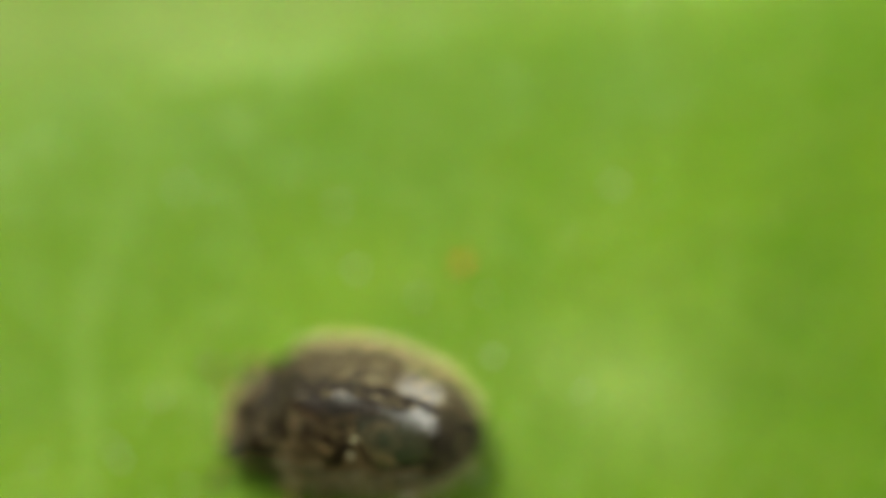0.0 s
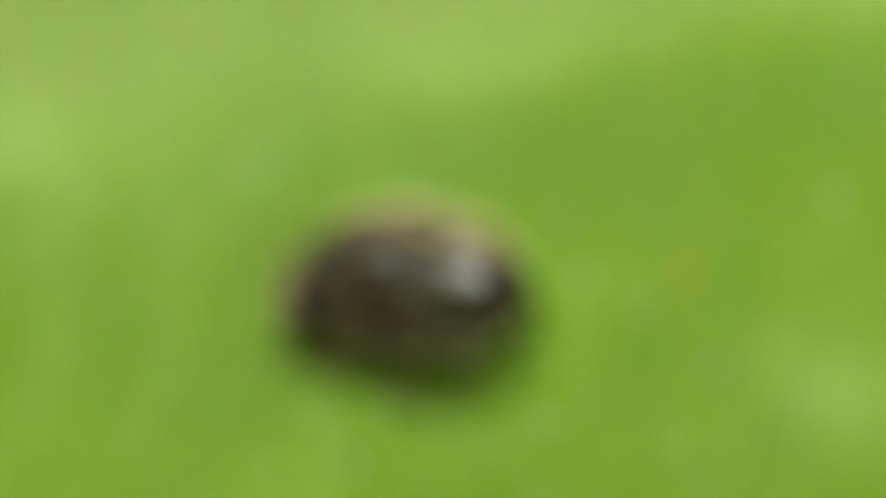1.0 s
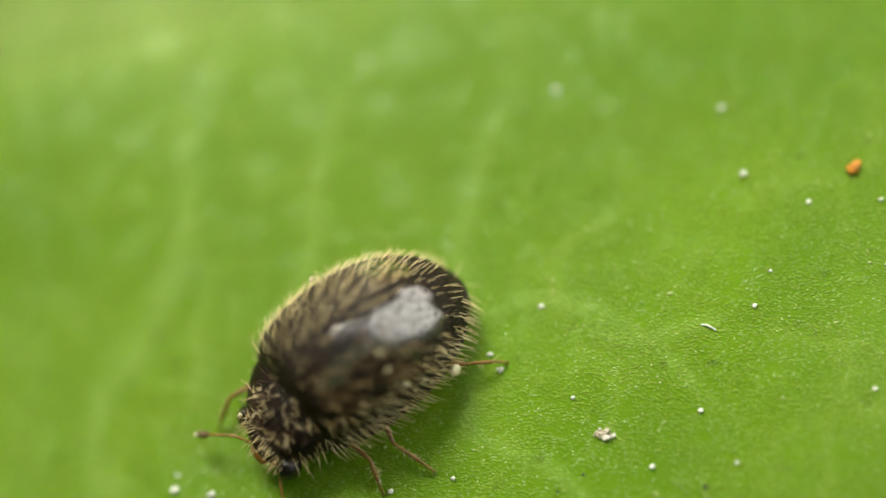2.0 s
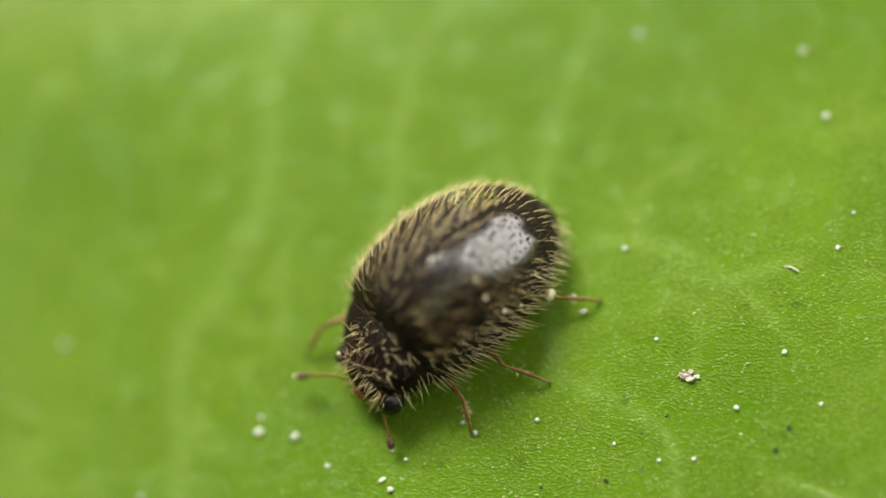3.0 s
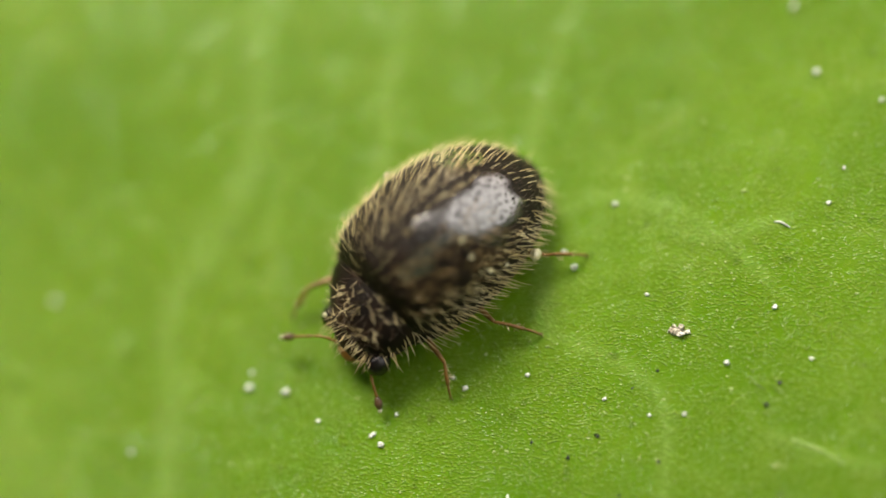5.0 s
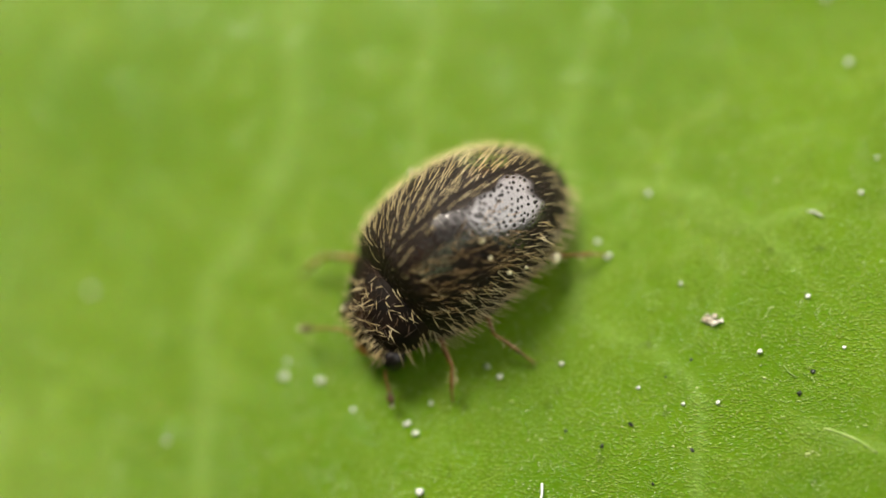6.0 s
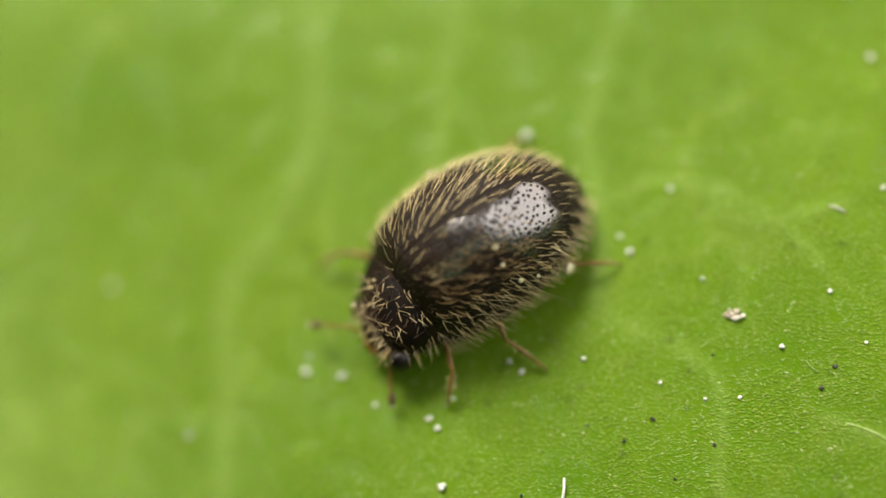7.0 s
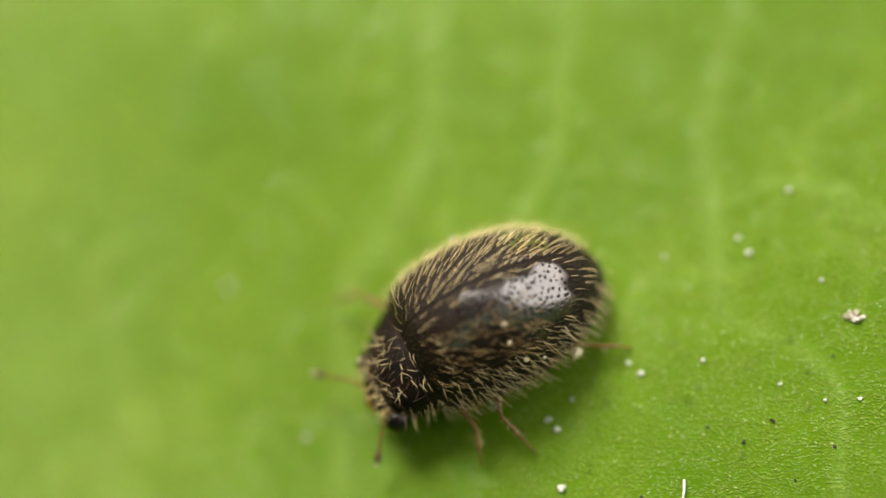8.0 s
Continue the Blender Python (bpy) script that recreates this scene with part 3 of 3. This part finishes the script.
    free = bareness(spots[:, 0], spots[:, 1], sign, 0.0)
    dark_side = step(spots[:, 0], -0.55, -0.25) * step(spots[:, 1], 0.25, 0.5) * (sign > 0)
    spots = spots[rng.uniform(0, 1, len(spots)) > free * (0.96 - 0.45 * dark_side)]
    coat(spots, lambda q: (np.full(len(q), -1.0), 0.1 + 0.3 * q, np.full(len(q), -0.05)), 0.085, 0.0030, BROWN_HAIR, 27 + sign, 0.45, 0.6)
    if sign > 0:
        # short brown bristles stand among the pits of the shaded half
        spots = hair_spots(-0.62, 0.58, 0.084, 45, 1.12)
        spots = spots[step(spots[:, 0], -0.62, -0.30) * step(spots[:, 1], 0.28, 0.45) > rng.uniform(0.1, 0.9, len(spots))]
        coat(spots, lambda q: (np.full(len(q), -0.8), 0.1 + 0.3 * q, np.full(len(q), -0.1)), 0.095, 0.0040, BRISTLE, 47, 1.1, 0.9, 0.4)
    # stiff hairs standing off the flank, crossing the laid ones
    spots = hair_spots(-1.19, 0.70, 0.105, 35 + sign, 1.55)
    spots = spots[spots[:, 1] > 1.0]
    coat(spots, lambda q: (np.full(len(q), -0.25), np.full(len(q), 0.5), np.full(len(q), -0.5)), 0.13, 0.0040, PALE_HAIR, 31 + sign, 1.0, 0.2)
    # the fringe along the rim
    n = 84
    fringe = np.stack([np.linspace(-1.19, 0.72, n) + rng.normal(0, 0.006, n), 1.47 - 0.13 * (np.arange(n) % 3 == 0) + rng.normal(0, 0.02, n)], 1)
    coat(fringe, lambda q: (np.full(len(q), -0.45), np.full(len(q), 0.55), np.full(len(q), -0.25)), 0.165, 0.0046, PALE_HAIR, 51 + sign, 0.9, 0.15)
    return case


TURN = 0.30                       # the beetle holds its forebody turned to its left


def shield(u, a):
    """Point of the front plate: u from its rear edge to the front, a across."""
    x = 0.64 + 0.50 * np.sin(np.clip(u, 0, 1) * np.pi / 2)
    k = np.clip((x - 0.60) / 0.62, 0, 0.99)
    w = 0.56 * (1 - k ** 2.2) ** 0.5
    h = 0.43 * np.sqrt(1 - (0.90 * k) ** 2)
    return np.stack([x, TURN * (x - 0.62) + w * np.sin(a), 0.26 + h * np.maximum(np.cos(a), 0) ** 0.9], -1)


def front_plate(beetle):
    """The convex shield behind the head."""
    nu, nv = 50, 70
    u, a = np.meshgrid(np.linspace(0, 1, nu), np.linspace(-np.pi / 2, np.pi / 2, nv), indexing="ij")
    P = shield(u, a)
    lip = P[-1] * np.array([1, 0.93, 1]) + np.array([0.0, 0, -0.06])
    skirt = (P[0] - np.array([0, 0, 0.2])) * np.array([1, 0.93, 0.88]) + np.array([-0.10, 0, 0.2])   # its rear edge runs on under the wing cases
    P = np.concatenate([skirt[None], P, lip[None]], 0)
    ob = solid("front_plate", P.reshape(-1, 3), grid_faces(nu + 2, nv), PLATE, beetle, label="black convex shield with a patch of golden hair")
    rng = np.random.default_rng(8)
    uu, aa = rng.uniform(0.0, 1, 270), np.arcsin(rng.uniform(-1, 1, 270)) * 0.98
    # its rear right part and its left corner are bare
    keep = (uu > 0.10) & ((aa > -0.45) | (uu > 0.42)) & ((aa < 0.95) | (uu > 0.35))
    uu, aa = uu[keep], aa[keep]
    r = shield(uu, aa)
    e = 1e-3
    n = np.cross(shield(uu + e, aa) - shield(uu - e, aa), shield(uu, aa + e) - shield(uu, aa - e))
    n = n / np.linalg.norm(n, axis=1, keepdims=True)
    n = np.where(np.sum(n * (r - np.array([0.6, 0, 0.2])), 1)[:, None] < 0, -n, n)
    lay = np.stack([rng.normal(0.2, 0.6, len(uu)), np.sin(aa) * 0.5 + rng.normal(0, 0.5, len(uu)), rng.normal(-0.1, 0.4, len(uu))], 1)
    few = len(r) // 4
    hairs("hair", r[:few], n[:few], lay[:few], 0.105, 0.0040, HAIR, ob, 41, 0.9, 0.4)
    hairs("hair", r[few:], n[few:], lay[few:], 0.10, 0.0036, BROWN_HAIR, ob, 42, 0.7, 0.5)
    # a fringe of long hairs along both sides
    for s in (1, -1):
        uu = np.linspace(0.02, 0.92, 20) + rng.normal(0, 0.03, 20)
        r = shield(uu, np.full(20, 1.36 * s) + rng.normal(0, 0.08, 20))
        out = np.tile([-0.15, 0.9 * s, -0.1], (20, 1))
        hairs("hair", r, out / np.linalg.norm(out[0]), np.tile([0.2, 0.3 * s, -0.6], (20, 1)), 0.16, 0.0044, HAIR, ob, 45 + s, 0.9, 0.3)
    return ob


def head(beetle):
    middle = np.array([1.07, 0.18, 0.27])
    v, f = ball((0.20, 0.34, 0.15), 0.02, 3, 18, 26)
    ob = solid("head", [p + middle for p in np.array(v)], f, PLATE, beetle, label="small black head tucked under the shield")
    for s in (1, -1):
        v, f = ball((0.125, 0.11, 0.12), 0.0, 1, 16, 22)
        solid("eye", [p + middle + np.array([0.05, 0.33 * s, -0.02]) for p in np.array(v)], f, EYE, ob, label="round glossy black eye")
    v, f = ball((0.09, 0.13, 0.05), 0.05, 2, 10, 16)
    solid("mouth", [p + middle + np.array([0.16, 0.02, -0.05]) for p in np.array(v)], f, AMBER, ob)
    rng = np.random.default_rng(4)
    d = rng.normal(0, 1, (80, 3))
    d[:, 0], d[:, 2] = np.abs(d[:, 0]) * 0.8, np.abs(d[:, 2])
    d = d / np.linalg.norm(d, axis=1, keepdims=True)
    hairs("hair", d * np.array([0.2, 0.35, 0.15]) + middle, d, np.tile([0.8, 0, -0.5], (80, 1)), 0.13, 0.0045, HAIR, ob, 43, 0.6, 0.4)
    return ob


def antenna(beetle, sign):
    """Jointed feeler; the origin is its root, x forward."""
    stem = smooth_line([(0, 0, 0), (0.12, 0.10, 0.02), (0.26, 0.18, -0.03), (0.36, 0.24, -0.09)], 6)
    rad_ = [0.016 * (0.8 + 0.25 * math.sin(i * 2.0)) for i in range(len(stem))]
    v, f = tube(stem, rad_, 8)
    ob = solid("antenna", [(p[0], p[1] * sign, p[2]) for p in v], f if sign > 0 else [tuple(reversed(q)) for q in f], AMBER, beetle)
    line = smooth_line([(0.35, 0.235, -0.085), (0.40, 0.26, -0.11), (0.45, 0.285, -0.135)], 5)
    v, f = tube(line, [0.018, 0.024, 0.030, 0.034, 0.036, 0.038, 0.036, 0.034, 0.030, 0.024, 0.016][: len(line)], 10)
    fl = f if sign > 0 else [tuple(reversed(q)) for q in f]
    solid("club", [(p[0], p[1] * sign, p[2]) for p in v], fl, CLUB, ob, label="brown club of the feeler")
    v, f = ball((0.022, 0.022, 0.018), 0.05, 5, 7, 9)
    solid("tip", [(p[0] + 0.458, (p[1] + 0.29) * sign, p[2] - 0.138) for p in v], f, TIP, ob, label="pale tip of the feeler")
    return ob


def leg(beetle, knee, foot, thick):
    """A leg whose origin is its hip; knee and foot are given from there."""
    k, ft = np.array(knee, float), np.array(foot, float)
    ankle = k + (ft - k) * 0.66 + np.array([0, 0, 0.035])
    line = smooth_line([(0, 0, 0), k * 0.5 + np.array([0, 0, 0.02]), k], 6)
    n = len(line)
    v, f = tube(line, [thick * (0.75 + 0.55 * math.sin(math.pi * i / (n - 1))) for i in range(n)], 10)
    ob = solid("leg", v, f, AMBER, beetle)
    line = smooth_line([k, (k + ankle) / 2 + np.array([0, 0, 0.015]), ankle], 6)
    v, f = tube(line, [thick * (0.62 + 0.22 * i / (len(line) - 1)) for i in range(len(line))], 9)
    solid("shin", v, f, AMBER, ob)
    line = smooth_line([ankle, (ankle + ft) / 2 + np.array([0, 0, 0.012]), ft], 8)
    v, f = tube(line, [thick * (0.52 + 0.16 * math.sin(i * 1.9)) for i in range(len(line))], 8)
    solid("foot", v, f, AMBER, ob)
    d = ft - ankle
    d = d / np.linalg.norm(d)
    for s in (1, -1):
        q = np.array([-d[1], d[0], 0]) * s
        v, f = tube([ft - d * 0.01, ft + d * 0.02 + q * 0.018, ft + d * 0.035 + q * 0.022 - np.array([0, 0, 0.012])], [thick * 0.30, thick * 0.24, thick * 0.08], 6)
        solid("claw", v, f, AMBER, ob)
    rng = np.random.default_rng(int(abs(foot[0]) * 100) + 3)
    ts = rng.uniform(0.15, 0.98, (26, 1))
    roots = k + (ankle - k) * ts
    d = rng.normal(0, 1, (26, 3))
    d = d / np.linalg.norm(d, axis=1, keepdims=True)
    hairs("hair", roots + d * thick * 0.5, d, np.tile(ft - k, (26, 1)), 0.055, 0.004, HAIR, ob, 61, 0.8, 0.3)
    return ob


HIPS = {"front": (0.60, 0.34, 0.17), "middle": (0.10, 0.42, 0.16), "hind": (-0.42, 0.40, 0.16)}
KNEES = {"front": (0.60, 0.90, 0.22), "middle": (0.12, 0.92, 0.23), "hind": (-0.72, 0.74, 0.22)}
FEET = {"front": (0.74, 1.14, 0.015), "middle": (-0.10, 1.26, 0.015), "hind": (-1.02, 0.92, 0.015)}
LONG_LEG = {("hind", -1): ((-0.82, 0.66, 0.22), (-1.30, 0.76, 0.015))}   # knee and foot of the leg that is stretched out late
FEELERS = {1: (1.15, 0.32, 0.28), -1: (1.26, 0.08, 0.28)}


ROLL = 5.8                        # the body leans to its right on its legs, in degrees


def build_beetle():
    beetle = new("beetle")
    tagged(beetle, "tiny domed dark brown beetle with golden hair on the leaf", "beetle")
    v, f = ball((1.10, 0.66, 0.20), 0.01, 1, 20, 40)
    solid("belly", [(p[0] - 0.10, p[1], max(p[2], -0.12) + 0.165) for p in v], f, BELLY, beetle)
    for s in (1, -1):
        wing_case(beetle, s)
    front_plate(beetle)
    head(beetle)
    v, f = ball((0.34, 0.54, 0.27), 0.01, 6, 12, 20)
    solid("neck", [(p[0] + 0.72, p[1] + 0.04, p[2] + 0.32) for p in v], f, PLATE, beetle)
    v, f = ball((0.07, 0.055, 0.02), 0.02, 4, 8, 12)
    solid("scutellum", [(p[0] + 0.70, p[1], p[2] + 0.665) for p in v], f, PLATE, beetle)
    # grains caught in the hair: place on the dome (x, angle), size
    for i, (x, a, s, size) in enumerate(((-0.16, 0.62, 1, 0.050), (-0.13, 0.84, 1, 0.042), (-0.19, 1.14, 1, 0.046), (-0.34, 1.26, 1, 0.040),
                                         (-0.60, 1.52, 1, 0.115), (-0.09, 1.02, -1, 0.060))):
        p, n = dome(np.array([x]), np.array([a]))[0], dome_normal(np.array([x]), np.array([a]))[0]
        p = (p + n * (size * 0.45 + 0.035)) * np.array([1, s, 1])
        v, f = ball((size * 0.5, size * 0.42, size * 0.5), 0.25, 30 + i, 7, 9)
        solid("caught_grain", [q + p for q in np.array(v)], f, CREAM, beetle, label="cream grain caught in the hair")
    p = shield(np.array([0.95]), np.array([-0.9]))[0] + np.array([0.05, -0.06, 0.0])
    v, f = ball((0.024, 0.020, 0.022), 0.25, 39, 7, 9)
    solid("caught_grain", [q + p for q in np.array(v)], f, CREAM, beetle, label="cream grain caught in the hair")
    for ob in beetle.children:
        ob.matrix_basis = pose(0, 0, 0.25 * MM) @ pose(0, 0, 0, ROLL) @ pose(0, 0, -0.25 * MM)
    feelers, legs = {}, {}
    for s in (1, -1):
        ob = antenna(beetle, s)
        ob.location = Vector(FEELERS[s]) * MM
        feelers[s] = ob
        for k, hip in HIPS.items():
            h = np.array(hip) * (1, s, 1)
            knee, foot = LONG_LEG.get((k, s), (KNEES[k], FEET[k]))
            ob = leg(beetle, np.array(knee) * (1, s, 1) - h, np.array(foot) * (1, s, 1) - h, 0.023)
            ob.location = Vector(h) * MM
            legs[k, s] = ob
    spot = np.array([-1.25, -0.72, 0.09]) - np.array(HIPS["hind"]) * (1, -1, 1)
    v, f = ball((0.046, 0.036, 0.042), 0.3, 44, 9, 12)
    solid("caught_fluff", [p + spot for p in np.array(v)], f, WHITE, legs["hind", -1], label="white fluff stuck to the foot")
    return beetle, feelers, legs


beetle, feelers, legs = build_beetle()


# ---- what moves ----
# time, place on the leaf (x, y), heading in degrees
BEETLE_ROWS = (
    (0.0, 3.124, -1.671, 140.3),
    (0.2, 3.10, -1.24, 133.0),
    (0.4, 3.86, -0.74, 128.0),
    (0.5, 3.74, -0.47, 133.0),
    (0.6, 3.76, -0.33, 143.0),
    (0.7, 3.47, -0.12, 144.0),
    (0.8, 2.99, 0.19, 145.0),
    (1.0, 2.286, 0.482, 147.3),
    (1.1, 2.013, 0.447, 150.8),
    (1.2, 1.910, 0.465, 146.0),
    (1.3, 1.565, 0.639, 151.2),
    (1.4, 0.989, 0.693, 158.4),
    (1.5, 0.599, 0.633, 169.2),
    (1.6, 0.330, 0.502, 176.4),
    (1.7, 0.241, 0.380, 180.2),
    (1.8, 0.158, 0.143, 186.2),
    (1.9, 0.058, 0.004, 188.1),
    (2.0, -0.150, -0.018, 187.5),
    (2.1, -0.200, -0.047, 192.5),
    (2.2, -0.100, -0.020, 191.0),
    (3.3, -0.023, 0.035, 191.7),
    (3.5, -0.025, 0.050, 191.4),
    (4.0, -0.024, 0.039, 190.2),
    (4.2, -0.047, 0.034, 192.0),
    (5.3, -0.111, -0.009, 191.7),
    (5.5, -0.146, 0.020, 190.4),
    (6.0, -0.239, -0.015, 188.9),
    (6.5, -0.222, -0.004, 184.2),
    (7.0, -0.340, -0.054, 185.4),
    (7.2, -0.580, -0.101, 181.8),
    (7.3, -0.674, -0.091, 179.3),
    (7.4, -0.744, -0.068, 178.2),
    (7.5, -0.797, -0.044, 177.5),
    (7.6, -0.896, 0.010, 176.7),
    (7.8, -1.262, -0.068, 177.4),
    (7.9, -1.440, -0.076, 178.3),
    (8.0, -1.515, -0.115, 177.1),
)


# swing of single legs about the hip once the beetle has stopped, in degrees (positive: backwards)
LATE_SWING = {
    ("front", 1): ((3.3, 0), (4.2, 0), (5.3, -7), (5.5, -7), (5.8, -5), (6.2, -22), (7.0, -20), (7.3, 5), (7.6, 0), (8.0, 9)),
    ("middle", 1): ((3.3, 0), (4.2, 0), (5.5, 9), (5.8, -15), (7.0, -12), (7.3, 18), (7.6, 4), (7.9, -16), (8.0, -16)),
    ("hind", 1): ((3.3, -7), (4.2, -7), (5.5, 0), (7.0, 4), (7.3, 11), (7.6, 4), (8.0, 9)),
    ("front", -1): ((3.3, -70), (5.4, -70), (6.0, -45), (7.0, -45), (7.3, -30), (7.6, -45), (8.0, -35)),
    ("middle", -1): ((3.3, 0), (7.0, 0), (7.3, 10), (7.6, -10), (8.0, 0)),
    ("hind", -1): ((3.3, 0), (6.6, 0), (6.9, -4), (7.2, 0), (7.6, 0), (7.7, 11), (8.0, 10)),
}
# how far a leg is drawn in under the body, in millimetres, and how much of that it keeps with time
DRAWN_IN = {("hind", -1): ((0.55, 0.28), ((0.0, 1.0), (6.6, 1.0), (6.9, 0.5), (7.3, 0.0), (7.8, 0.0), (8.0, 0.8))),
            ("middle", -1): ((0.0, 0.45), ((0.0, 1.0), (8.0, 1.0)))}


def motions():
    walk(beetle, [(t, pose(x * MM, y * MM, float(leaf_height(x, y)) * MM, 0, 0, yaw)) for t, x, y, yaw in BEETLE_ROWS])
    for (k, s), ob in legs.items():
        phase = (0 if (k == "middle") == (s > 0) else 1)
        (dx, dy), much = DRAWN_IN.get((k, s), ((0, 0), ((0, 0), (8, 0))))

        def stance(t, swing):
            keep = float(np.interp(t, *zip(*much)))
            x, y, z = HIPS[k]
            return t, pose((x + dx * keep) * MM, (y * s + dy * keep) * MM, z * MM, 0, 0, swing * s)

        rest = LATE_SWING[k, s][0][1]
        rows = [stance(0.2 * n, (12 if (n + phase) % 2 else -12) + rest) for n in range(11)]
        walk(ob, rows + [stance(2.2, rest)] + [stance(t, w) for t, w in LATE_SWING[k, s]])
    for s, ob in feelers.items():
        p = Vector(FEELERS[s]) * MM
        base_dip, base_turn = (7, 30) if s > 0 else (-6, 19)
        walk(ob, [(t, pose(*p, 0, base_dip + dip, (base_turn + (turn if s > 0 else turn * 0.3)) * s)) for t, dip, turn in
                  ((0.0, 0, 8), (0.6, 6, -6), (1.2, 0, 8), (1.7, 4, 0), (2.2, 0, -4), (3.3, 0, 0), (4.2, 2, 2), (5.3, 0, -1), (6.0, 2, -2), (6.6, 0, -4), (7.3, 3, -9), (8.0, 0, -14))])


motions()
